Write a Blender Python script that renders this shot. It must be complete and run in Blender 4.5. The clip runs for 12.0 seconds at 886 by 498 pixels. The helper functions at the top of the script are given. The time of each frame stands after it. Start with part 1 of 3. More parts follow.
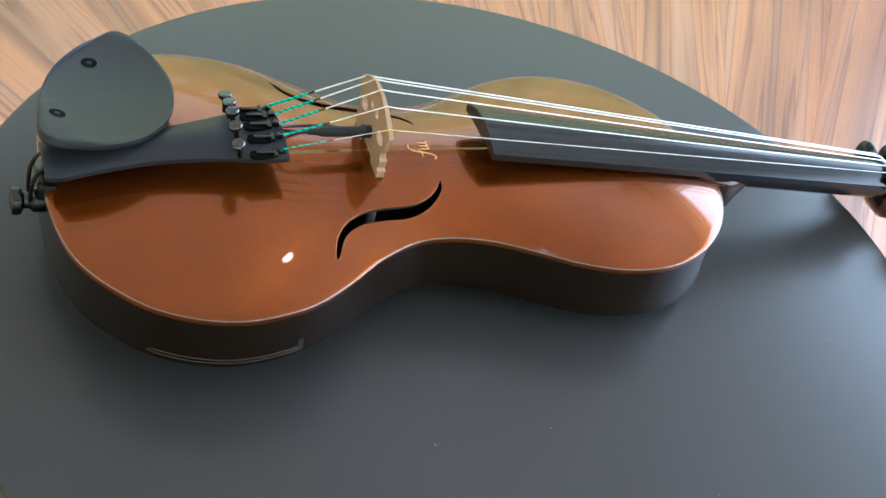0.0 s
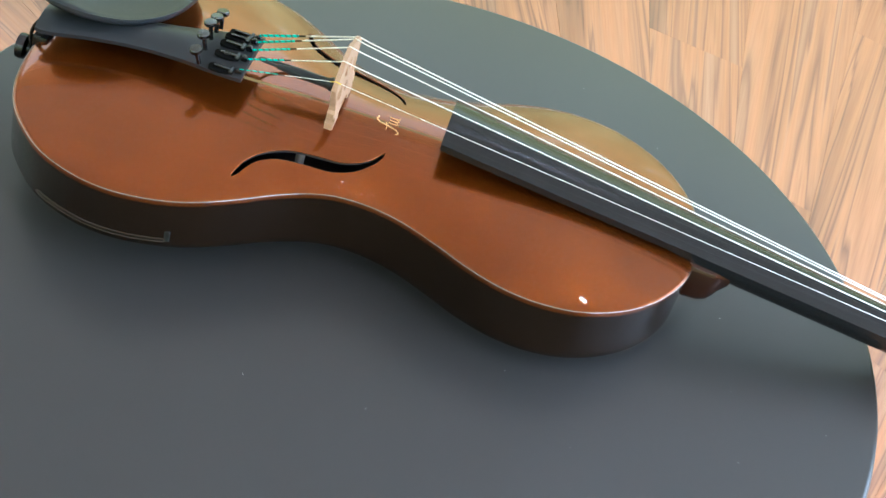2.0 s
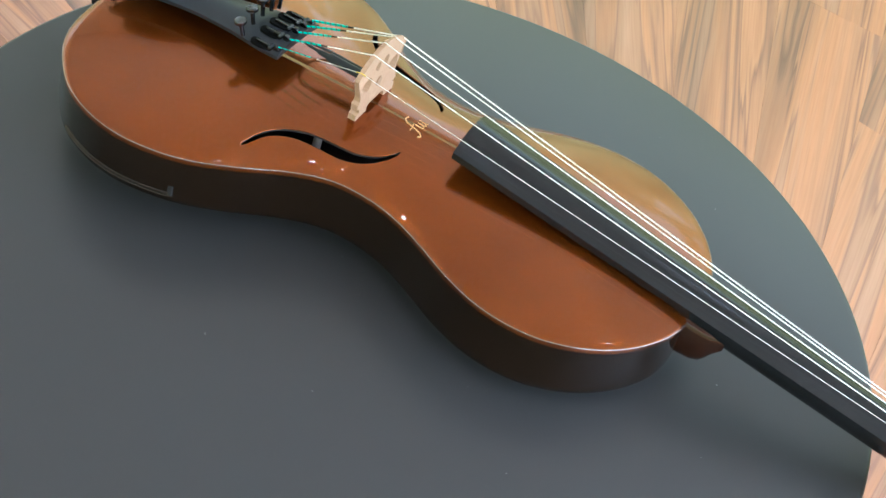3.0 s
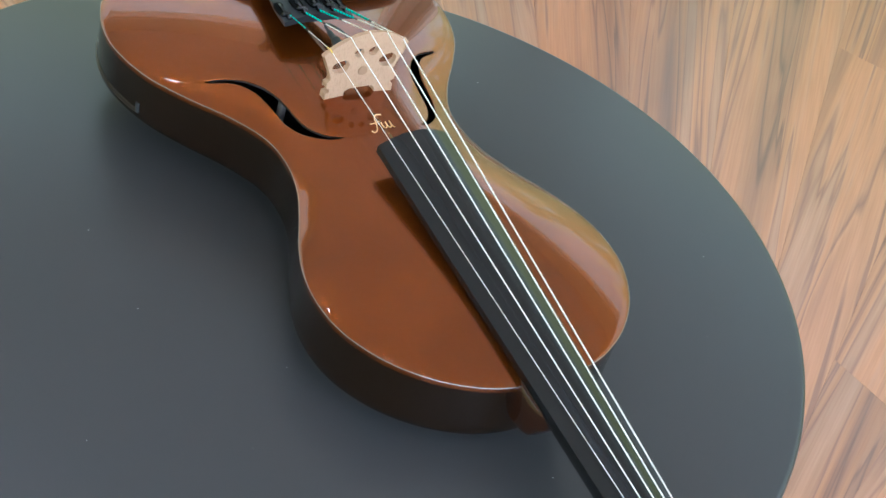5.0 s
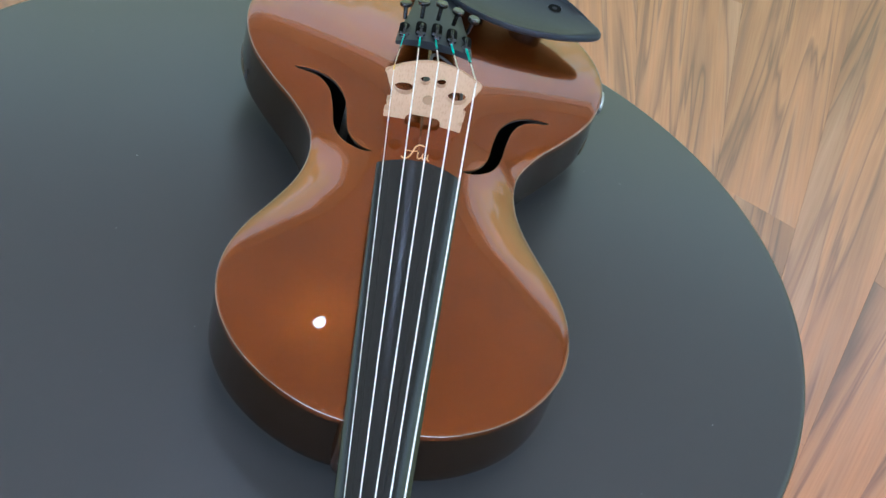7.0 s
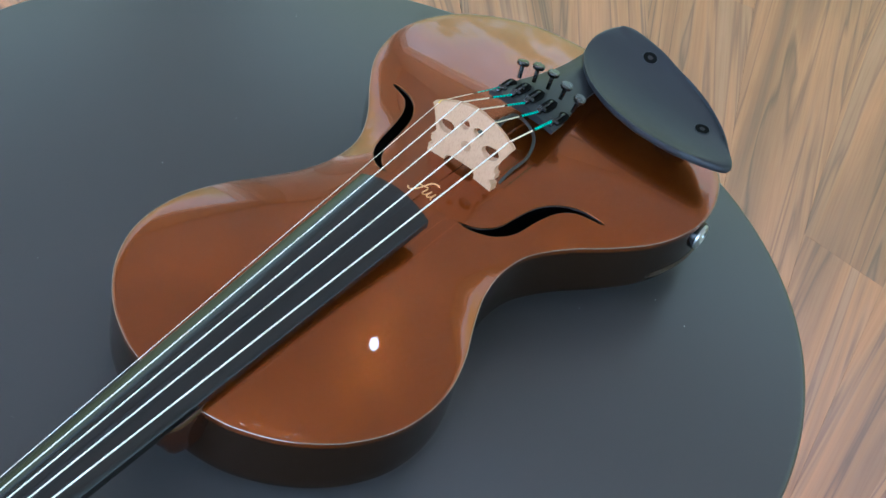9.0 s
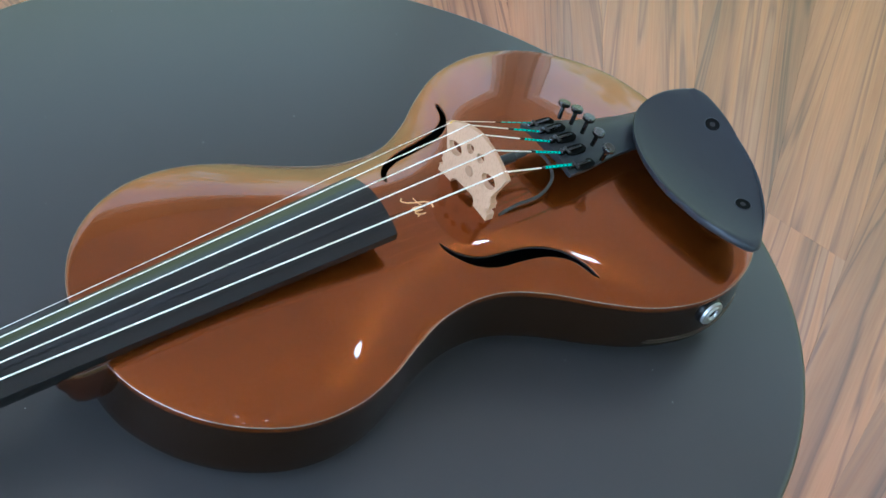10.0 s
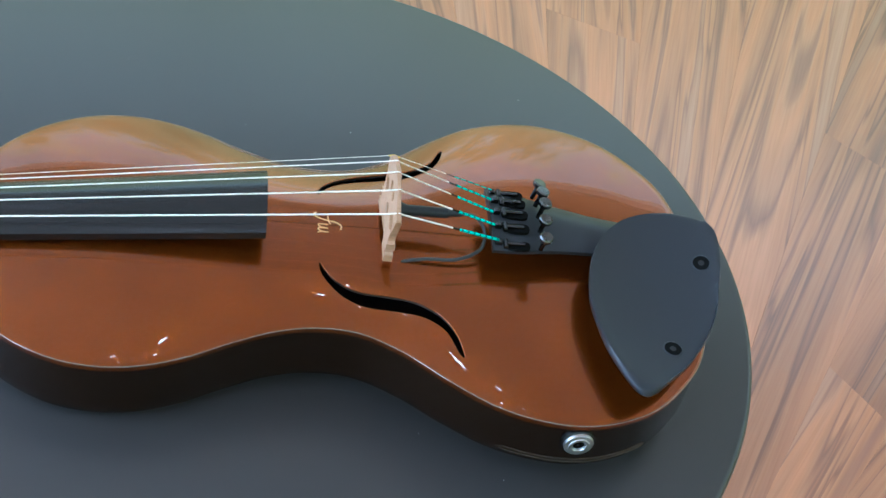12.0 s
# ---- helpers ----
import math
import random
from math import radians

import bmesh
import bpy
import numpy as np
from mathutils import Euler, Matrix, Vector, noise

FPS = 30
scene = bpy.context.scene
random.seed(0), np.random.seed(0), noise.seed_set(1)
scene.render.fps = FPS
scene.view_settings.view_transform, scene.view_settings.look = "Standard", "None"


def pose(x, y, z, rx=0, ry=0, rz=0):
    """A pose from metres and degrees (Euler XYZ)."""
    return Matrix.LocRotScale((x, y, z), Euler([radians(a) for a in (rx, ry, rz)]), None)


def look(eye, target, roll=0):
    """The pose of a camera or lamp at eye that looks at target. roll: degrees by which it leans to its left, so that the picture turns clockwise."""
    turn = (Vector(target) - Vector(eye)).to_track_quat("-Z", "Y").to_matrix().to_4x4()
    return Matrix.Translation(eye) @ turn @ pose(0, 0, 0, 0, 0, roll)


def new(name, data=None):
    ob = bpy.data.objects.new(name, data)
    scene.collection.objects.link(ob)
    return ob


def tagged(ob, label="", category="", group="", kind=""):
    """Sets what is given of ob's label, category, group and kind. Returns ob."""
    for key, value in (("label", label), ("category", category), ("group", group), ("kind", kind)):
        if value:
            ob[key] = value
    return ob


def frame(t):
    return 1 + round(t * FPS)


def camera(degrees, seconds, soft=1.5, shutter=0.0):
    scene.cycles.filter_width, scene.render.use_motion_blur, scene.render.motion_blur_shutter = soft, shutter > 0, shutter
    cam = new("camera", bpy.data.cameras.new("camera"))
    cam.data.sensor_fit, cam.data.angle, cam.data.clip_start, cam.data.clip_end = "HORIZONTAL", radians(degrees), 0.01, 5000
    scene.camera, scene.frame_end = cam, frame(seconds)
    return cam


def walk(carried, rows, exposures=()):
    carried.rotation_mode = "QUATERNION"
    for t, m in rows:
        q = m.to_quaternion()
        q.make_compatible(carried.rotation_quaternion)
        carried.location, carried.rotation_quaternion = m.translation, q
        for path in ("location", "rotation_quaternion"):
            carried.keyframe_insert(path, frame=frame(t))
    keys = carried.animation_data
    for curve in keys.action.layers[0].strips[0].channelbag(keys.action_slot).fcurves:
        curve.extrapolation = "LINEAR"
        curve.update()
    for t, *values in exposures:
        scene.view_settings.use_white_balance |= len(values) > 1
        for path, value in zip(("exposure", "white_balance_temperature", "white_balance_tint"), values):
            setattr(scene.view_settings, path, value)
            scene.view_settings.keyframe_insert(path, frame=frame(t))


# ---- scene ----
cam = camera(33.25, 12.0, soft=1.5)
PATH = [
    (0.0, (-0.0780, -0.5460, 0.5287), (0.1704, -0.0821, 0.0671), 15.80),
    (0.5, (0.0044, -0.5781, 0.5363), (0.1893, -0.0900, 0.0699), 15.54),
    (1.0, (0.0860, -0.5996, 0.5400), (0.2021, -0.0947, 0.0693), 15.96),
    (1.5, (0.1657, -0.6067, 0.5465), (0.2120, -0.0959, 0.0701), 16.19),
    (2.0, (0.2503, -0.6172, 0.5344), (0.2353, -0.0943, 0.0693), 16.04),
    (2.5, (0.3183, -0.6081, 0.5361), (0.2414, -0.0914, 0.0701), 16.96),
    (3.0, (0.3924, -0.5841, 0.5448), (0.2478, -0.0880, 0.0726), 17.22),
    (3.5, (0.4705, -0.5519, 0.5435), (0.2595, -0.0793, 0.0722), 17.16),
    (4.0, (0.5578, -0.5027, 0.5340), (0.2759, -0.0616, 0.0692), 16.26),
    (4.5, (0.6380, -0.4371, 0.5231), (0.2878, -0.0393, 0.0659), 15.22),
    (5.0, (0.6979, -0.3652, 0.5179), (0.2901, -0.0217, 0.0644), 14.72),
    (5.5, (0.7395, -0.2920, 0.5179), (0.2865, -0.0107, 0.0644), 14.72),
    (6.0, (0.7702, -0.2135, 0.5179), (0.2814, -0.0003, 0.0644), 14.72),
    (6.5, (0.7898, -0.1274, 0.5179), (0.2746, 0.0097, 0.0644), 14.72),
    (7.0, (0.7963, -0.0398, 0.5179), (0.2663, 0.0185, 0.0644), 14.72),
    (7.5, (0.7896, 0.0476, 0.5179), (0.2568, 0.0259, 0.0644), 14.72),
    (8.0, (0.7701, 0.1323, 0.5179), (0.2465, 0.0318, 0.0644), 14.72),
    (8.5, (0.7385, 0.2127, 0.5179), (0.2354, 0.0361, 0.0644), 14.72),
    (9.0, (0.6956, 0.2872, 0.5179), (0.2239, 0.0387, 0.0644), 14.72),
    (9.5, (0.6422, 0.3547, 0.5179), (0.2121, 0.0395, 0.0644), 14.72),
    (10.0, (0.5799, 0.4132, 0.5179), (0.2004, 0.0387, 0.0644), 14.72),
    (10.5, (0.5124, 0.4549, 0.5240), (0.1767, 0.0451, 0.0664), 15.52),
    (11.0, (0.4309, 0.4952, 0.5314), (0.1654, 0.0421, 0.0685), 15.13),
    (11.5, (0.3439, 0.5213, 0.5381), (0.1546, 0.0359, 0.0707), 14.48),
    (12.0, (0.2690, 0.5364, 0.5289), (0.1344, 0.0258, 0.0694), 14.88),
]
walk(cam, [(t, look(eye, target, roll)) for t, eye, target, roll in PATH], [(0.0, 1.02, 5020, 8), (1.5, 1.3, 4980, 8), (3.0, 1.26, 4980, 7), (5.0, 0.95, 4880, 8), (6.0, 0.92, 4820, 9), (9.5, 0.82, 4560, 8), (11.0, 0.9, 4580, 7), (12.0, 0.96, 4520, 7)])

# ---- world and light ----
FLOOR_Z = -0.50
CEIL_Z = 2.10
CX, CY, TABLE_R = 0.2121, -0.0407, 0.2670
ROOM = 2.6                      # half width of the room

world = bpy.data.worlds.new("daylight")
scene.world = world
world.use_nodes = True
sky = world.node_tree.nodes.new("ShaderNodeTexSky")
sky.sky_type, sky.sun_disc = "NISHITA", False
sky.sun_elevation, sky.sun_rotation = radians(50), radians(30)
world.node_tree.links.new(sky.outputs[0], world.node_tree.nodes["Background"].inputs[0])
world.node_tree.nodes["Background"].inputs[1].default_value = 0.1
WINDOW_GLOW = 13.0
LAMP_GLOW = 26.0


# ---- materials ----
def mat(name, base, rough=0.5, metal=0.0, **more):
    m = bpy.data.materials.new(name)
    m.use_nodes = True
    p = m.node_tree.nodes["Principled BSDF"]
    p.inputs["Base Color"].default_value = (*base, 1)
    p.inputs["Roughness"].default_value = rough
    p.inputs["Metallic"].default_value = metal
    for key, value in more.items():
        p.inputs[key.replace("_", " ")].default_value = value
    return m


def node(m, kind, **values):
    n = m.node_tree.nodes.new(kind)
    for key, value in values.items():
        n.inputs[key.replace("_", " ")].default_value = value
    return n


def wire(m, a, b):
    m.node_tree.links.new(a, b)


def bsdf(m):
    return m.node_tree.nodes["Principled BSDF"]


def ramp(m, stops):
    r = m.node_tree.nodes.new("ShaderNodeValToRGB")
    e = r.color_ramp.elements
    while len(e) < len(stops):
        e.new(0.5)
    for spot, (place, colour) in zip(e, stops):
        spot.position, spot.color = place, (*colour, 1)
    return r


def coords(m, scale=(1, 1, 1), rotation=(0, 0, 0)):
    tc = m.node_tree.nodes.new("ShaderNodeTexCoord")
    mp = m.node_tree.nodes.new("ShaderNodeMapping")
    mp.inputs["Scale"].default_value = scale
    mp.inputs["Rotation"].default_value = rotation
    wire(m, tc.outputs["Object"], mp.inputs["Vector"])
    return mp.outputs["Vector"]


def grain(m, vec, scale, stops, detail=6.0, distort=0.0):
    n = node(m, "ShaderNodeTexNoise", Scale=scale, Detail=detail, Distortion=distort)
    wire(m, vec, n.inputs["Vector"])
    r = ramp(m, stops)
    wire(m, n.outputs["Fac"], r.inputs["Fac"])
    return n, r


def roughen(m, scale, low, high, detail=4.0):
    n = node(m, "ShaderNodeTexNoise", Scale=scale, Detail=detail)
    wire(m, coords(m), n.inputs["Vector"])
    mr = node(m, "ShaderNodeMapRange", To_Min=low, To_Max=high)
    wire(m, n.outputs["Fac"], mr.inputs["Value"])
    wire(m, mr.outputs["Result"], bsdf(m).inputs["Roughness"])


def bump(m, scale, strength, distance=0.0005, detail=3.0):
    n = node(m, "ShaderNodeTexNoise", Scale=scale, Detail=detail)
    wire(m, coords(m), n.inputs["Vector"])
    b = node(m, "ShaderNodeBump", Strength=strength, Distance=distance)
    wire(m, n.outputs["Fac"], b.inputs["Height"])
    wire(m, b.outputs["Normal"], bsdf(m).inputs["Normal"])


def varnish(name, dark, light, rough=0.06, sheen=0.7, base_rough=0.27):
    """Candy lacquer: a tinted pearl ground under a clear gloss coat."""
    m = mat(name, light, base_rough, sheen, Coat_Weight=1.0, Coat_Roughness=rough, Coat_IOR=1.37, Specular_IOR_Level=0.0)
    fine, fr = grain(m, coords(m, (6, 160, 20)), 2.0, [(0.3, dark), (0.75, light)], 5, 0.4)
    cloud, cr = grain(m, coords(m, (1, 1, 1)), 14.0, [(0.35, tuple(0.72 * c for c in light)), (0.7, light)], 2)
    mix = m.node_tree.nodes.new("ShaderNodeMix")
    mix.data_type = "RGBA"
    mix.inputs["Factor"].default_value = 0.90
    wire(m, fr.outputs["Color"], mix.inputs["A"])
    wire(m, cr.outputs["Color"], mix.inputs["B"])
    wire(m, mix.outputs["Result"], bsdf(m).inputs["Base Color"])
    return m


M_TOP = varnish("amber_brown_varnish", (0.165, 0.039, 0.0025), (0.285, 0.0665, 0.0036), 0.02, 0.84, 0.25)
M_RIB = varnish("dark_brown_varnish", (0.016, 0.0085, 0.004), (0.026, 0.013, 0.006), 0.04, 0.6)
M_HEEL = varnish("red_brown_varnish", (0.030, 0.010, 0.005), (0.050, 0.017, 0.008), 0.05, 0.5)
# Lighter than the ribs, so that the groove's glints sit in the colour.
M_GROOVE_GLINT = varnish("pale_groove_glint", (0.045, 0.030, 0.022), (0.075, 0.052, 0.040), 0.03, 0.9)
# Paler than the varnish: the edge highlight is put into this colour.
M_EDGE_GLINT = varnish("pale_edge_glint", (0.20, 0.14, 0.125), (0.32, 0.24, 0.22), 0.03, 0.9, 0.16)
# Near-black: the shade inside hollows is put into this colour.
M_INSIDE = mat("painted_inside_shade", (0.012, 0.010, 0.009), 0.8)
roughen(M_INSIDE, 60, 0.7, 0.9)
# Black that puts the shade of recesses and slots into the colour.
M_RECESS_SHADE = mat("painted_recess_shade", (0.003, 0.003, 0.003), 0.9, Specular_IOR_Level=0.1)
M_DISC = mat("brown_disc", (0.30, 0.17, 0.085), 0.5)
roughen(M_DISC, 300, 0.42, 0.58)
M_POST = mat("dull_brown_wood", (0.09, 0.075, 0.06), 0.8)
roughen(M_POST, 60, 0.7, 0.9)
M_EBONY = mat("black_ebony", (0.008, 0.008, 0.0085), 0.34, Specular_IOR_Level=0.46)
roughen(M_EBONY, 700, 0.17, 0.24)
M_BLACK = mat("matte_black_plastic", (0.022, 0.0245, 0.029), 0.40, Specular_IOR_Level=0.34)
roughen(M_BLACK, 400, 0.38, 0.46)
bump(M_BLACK, 900, 0.06, 0.0002)
M_METAL = mat("black_chrome", (0.06, 0.06, 0.066), 0.22, 1.0)
roughen(M_METAL, 120, 0.18, 0.32)
M_STEEL = mat("wound_steel", (0.90, 0.86, 0.80), 0.42, 0.35)
roughen(M_STEEL, 400, 0.36, 0.48)
M_KNOB = mat("dark_nickel", (0.11, 0.11, 0.11), 0.25, 1.0)
roughen(M_KNOB, 200, 0.2, 0.32)
M_NICKEL = mat("nickel", (0.50, 0.50, 0.49), 0.30, 0.9)
roughen(M_NICKEL, 900, 0.32, 0.40)
M_RUBBER = mat("grey_rubber_cable", (0.035, 0.035, 0.037), 0.5)
roughen(M_RUBBER, 300, 0.42, 0.6)
M_YELLOW = mat("yellow_string_sleeve", (0.75, 0.52, 0.06), 0.45)
M_GOLD = mat("gold_leaf_print", (0.85, 0.52, 0.24), 0.4, 0.1)
roughen(M_YELLOW, 300, 0.4, 0.5)
roughen(M_GOLD, 300, 0.35, 0.5)

M_GREEN = mat("green_silk_thread", (0.01, 0.60, 0.49), 0.6)
wv = node(M_GREEN, "ShaderNodeTexWave", Scale=150.0, Distortion=0.6)
wv.bands_direction = "DIAGONAL"
wire(M_GREEN, coords(M_GREEN, (1, 1, 1)), wv.inputs["Vector"])
gr = ramp(M_GREEN, [(0.10, (0.01, 0.05, 0.04)), (0.20, (0.01, 0.60, 0.49))])
wire(M_GREEN, wv.outputs["Fac"], gr.inputs["Fac"])
wire(M_GREEN, gr.outputs["Color"], bsdf(M_GREEN).inputs["Base Color"])

M_MAPLE = mat("pale_flecked_maple", (0.72, 0.57, 0.44), 0.5)
_, mr_ = grain(M_MAPLE, coords(M_MAPLE, (150, 900, 300)), 1.6, [(0.32, (0.38, 0.215, 0.115)), (0.52, (0.45, 0.272, 0.155))], 3)
wire(M_MAPLE, mr_.outputs["Color"], bsdf(M_MAPLE).inputs["Base Color"])

M_TABLE = mat("satin_black_tabletop", (0.0450, 0.0428, 0.0424), 0.31, Specular_IOR_Level=0.44)
roughen(M_TABLE, 500, 0.30, 0.325)


def floor_wood():
    m = mat("walnut_strip_laminate", (0.4, 0.2, 0.1), 0.24)
    nt = m.node_tree
    tc = nt.nodes.new("ShaderNodeTexCoord")
    info = nt.nodes.new("ShaderNodeObjectInfo")
    geo = nt.nodes.new("ShaderNodeNewGeometry")
    seed = node(m, "ShaderNodeMath")
    wire(m, info.outputs["Random"], seed.inputs[0])
    wire(m, geo.outputs["Random Per Island"], seed.inputs[1])
    spread = node(m, "ShaderNodeVectorMath")
    spread.operation = "SCALE"
    spread.inputs[0].default_value = (17.0, 9.0, 5.0)
    wire(m, seed.outputs[0], spread.inputs["Scale"])
    add = node(m, "ShaderNodeVectorMath")
    wire(m, tc.outputs["Object"], add.inputs[0])
    wire(m, spread.outputs[0], add.inputs[1])
    squash = nt.nodes.new("ShaderNodeMapping")
    squash.inputs["Scale"].default_value = (0.20, 7.0, 1)
    wire(m, add.outputs[0], squash.inputs["Vector"])
    n1 = node(m, "ShaderNodeTexNoise", Scale=3.2, Detail=3.5, Roughness=0.45, Distortion=0.9)
    wire(m, squash.outputs[0], n1.inputs["Vector"])
    r1 = ramp(m, [(0.25, (0.30, 0.165, 0.105)), (0.36, (0.43, 0.225, 0.125)), (0.40, (0.47, 0.250, 0.138)), (0.425, (0.25, 0.138, 0.090)), (0.455, (0.40, 0.215, 0.125)), (0.53, (0.48, 0.250, 0.135)), (0.565, (0.45, 0.245, 0.140)), (0.587, (0.275, 0.155, 0.103)), (0.61, (0.40, 0.225, 0.135)), (0.72, (0.46, 0.27, 0.165))])
    wire(m, n1.outputs["Fac"], r1.inputs["Fac"])
    fine = nt.nodes.new("ShaderNodeMapping")
    fine.inputs["Scale"].default_value = (5, 210, 1)
    wire(m, add.outputs[0], fine.inputs["Vector"])
    n2 = node(m, "ShaderNodeTexNoise", Scale=2.0, Detail=3.0)
    wire(m, fine.outputs[0], n2.inputs["Vector"])
    r2 = ramp(m, [(0.3, (0.72, 0.70, 0.70)), (0.6, (1, 1, 1))])
    wire(m, n2.outputs["Fac"], r2.inputs["Fac"])
    mul = nt.nodes.new("ShaderNodeMix")
    mul.data_type, mul.blend_type = "RGBA", "MULTIPLY"
    mul.inputs["Factor"].default_value = 0.45
    wire(m, r1.outputs["Color"], mul.inputs["A"])
    wire(m, r2.outputs["Color"], mul.inputs["B"])
    broad = nt.nodes.new("ShaderNodeMapping")
    broad.inputs["Scale"].default_value = (0.25, 3.4, 1)
    wire(m, add.outputs[0], broad.inputs["Vector"])
    n3 = node(m, "ShaderNodeTexNoise", Scale=3.0, Detail=1.5, Distortion=0.5)
    wire(m, broad.outputs[0], n3.inputs["Vector"])
    r3 = ramp(m, [(0.36, (0.70, 0.72, 0.76)), (0.50, (0.98, 0.97, 0.96)), (0.62, (1, 1, 1))])
    wire(m, n3.outputs["Fac"], r3.inputs["Fac"])
    bands = nt.nodes.new("ShaderNodeMix")
    bands.data_type, bands.blend_type = "RGBA", "MULTIPLY"
    bands.inputs["Factor"].default_value = 1.0
    wire(m, mul.outputs["Result"], bands.inputs["A"])
    wire(m, r3.outputs["Color"], bands.inputs["B"])
    hsv = node(m, "ShaderNodeHueSaturation", Saturation=1.10, Hue=0.492)
    tone = node(m, "ShaderNodeMapRange", To_Min=1.04, To_Max=1.12)
    wire(m, seed.outputs[0], tone.inputs["Value"])
    tone.inputs["From Max"].default_value = 2.0
    wire(m, tone.outputs["Result"], hsv.inputs["Value"])
    wire(m, bands.outputs["Result"], hsv.inputs["Color"])
    wire(m, hsv.outputs["Color"], bsdf(m).inputs["Base Color"])
    b = node(m, "ShaderNodeBump", Strength=0.12, Distance=0.0006)
    wire(m, n2.outputs["Fac"], b.inputs["Height"])
    wire(m, b.outputs["Normal"], bsdf(m).inputs["Normal"])
    return m


M_FLOOR = floor_wood()
M_WALL = mat("warm_beige_wall_paint", (0.36, 0.31, 0.24), 0.8)
bump(M_WALL, 90, 0.15, 0.001)
M_CEIL = mat("beige_ceiling_paint", (0.46, 0.41, 0.36), 0.85)
bump(M_CEIL, 70, 0.15, 0.001)
M_FRAME = mat("white_window_paint", (0.8, 0.8, 0.78), 0.4)
bump(M_FRAME, 60, 0.05, 0.001)


def outside(name, tree_top, sky_low, sky_high):
    """Glowing view beyond a window: dark trees up to tree_top, pale sky above them, a bright strip added low down to
    light the ceiling.
    """
    m = bpy.data.materials.new(name)
    m.use_nodes = True
    m.node_tree.nodes.remove(m.node_tree.nodes["Principled BSDF"])
    em = node(m, "ShaderNodeEmission", Strength=WINDOW_GLOW)
    tc = m.node_tree.nodes.new("ShaderNodeTexCoord")
    sep = m.node_tree.nodes.new("ShaderNodeSeparateXYZ")
    wire(m, tc.outputs["Object"], sep.inputs[0])
    leaf = node(m, "ShaderNodeTexNoise", Scale=2.6, Detail=4.0, Roughness=0.6)
    wire(m, tc.outputs["Object"], leaf.inputs["Vector"])
    height = node(m, "ShaderNodeMath")
    height.operation = "MULTIPLY_ADD"
    height.inputs[1].default_value = 2.7
    wire(m, leaf.outputs["Fac"], height.inputs[0])
    wire(m, sep.outputs["Z"], height.inputs[2])
    line = ramp(m, [(0.0, (0.022, 0.022, 0.009)), (0.25, (0.040, 0.0405, 0.016)), (0.46, (0.058, 0.059, 0.025)), (0.56, (0.085, 0.095, 0.070)), (0.66, sky_low), (1.0, sky_high)])
    span = node(m, "ShaderNodeMapRange")
    span.inputs["From Min"].default_value, span.inputs["From Max"].default_value = tree_top - 0.45, tree_top + 2.55
    wire(m, height.outputs[0], span.inputs["Value"])
    wire(m, span.outputs["Result"], line.inputs["Fac"])
    # added glow below the sill, out of sight, lifts light onto the ceiling
    ground = node(m, "ShaderNodeMapRange", To_Min=1.0, To_Max=0.0)
    ground.inputs["From Min"].default_value, ground.inputs["From Max"].default_value = -0.50, -0.42
    wire(m, sep.outputs["Z"], ground.inputs["Value"])
    view = m.node_tree.nodes.new("ShaderNodeMix")
    view.data_type = "RGBA"
    view.inputs["B"].default_value = (0.62, 0.61, 0.60, 1)
    wire(m, ground.outputs["Result"], view.inputs["Factor"])
    wire(m, line.outputs["Color"], view.inputs["A"])
    wire(m, view.outputs["Result"], em.inputs["Color"])
    wire(m, em.outputs[0], m.node_tree.nodes["Material Output"].inputs["Surface"])
    return m


M_OUT = outside("sky_over_trees", 1.62, (0.066, 0.074, 0.070), (0.095, 0.106, 0.104))
# Brighter unseen view, added behind the east window as a main light.
M_OUT_BRIGHT = outside("added_bright_sky", 0.15, (0.25, 0.275, 0.29), (0.32, 0.35, 0.37))


# ---- building helpers ----
def part(name, bm, material, parent, label="", smooth=True):
    """One bmesh as one mesh object, under a thing or a part (or on its own with parent None)."""
    me = bpy.data.meshes.new(name)
    bmesh.ops.recalc_face_normals(bm, faces=bm.faces)
    for f in bm.faces:
        f.smooth = smooth
    bm.to_mesh(me)
    bm.free()
    me.materials.append(material)
    if smooth:
        me.set_sharp_from_angle(angle=radians(38))
    ob = new(name, me)
    ob.parent = parent
    if label:
        tagged(ob, label)
    return ob


def box(bm, x0, y0, z0, x1, y1, z1, bevel=0.0):
    made = bmesh.ops.create_cube(bm, size=1, matrix=Matrix.LocRotScale(((x0 + x1) / 2, (y0 + y1) / 2, (z0 + z1) / 2), None, (x1 - x0, y1 - y0, z1 - z0)))
    if bevel:
        edges = list({e for v in made["verts"] for e in v.link_edges})
        bmesh.ops.bevel(bm, geom=edges, offset=bevel, segments=2, affect="EDGES", profile=0.5)


def box_mesh(*a, bevel=0.0):
    bm = bmesh.new()
    box(bm, *a, bevel=bevel)
    return bm


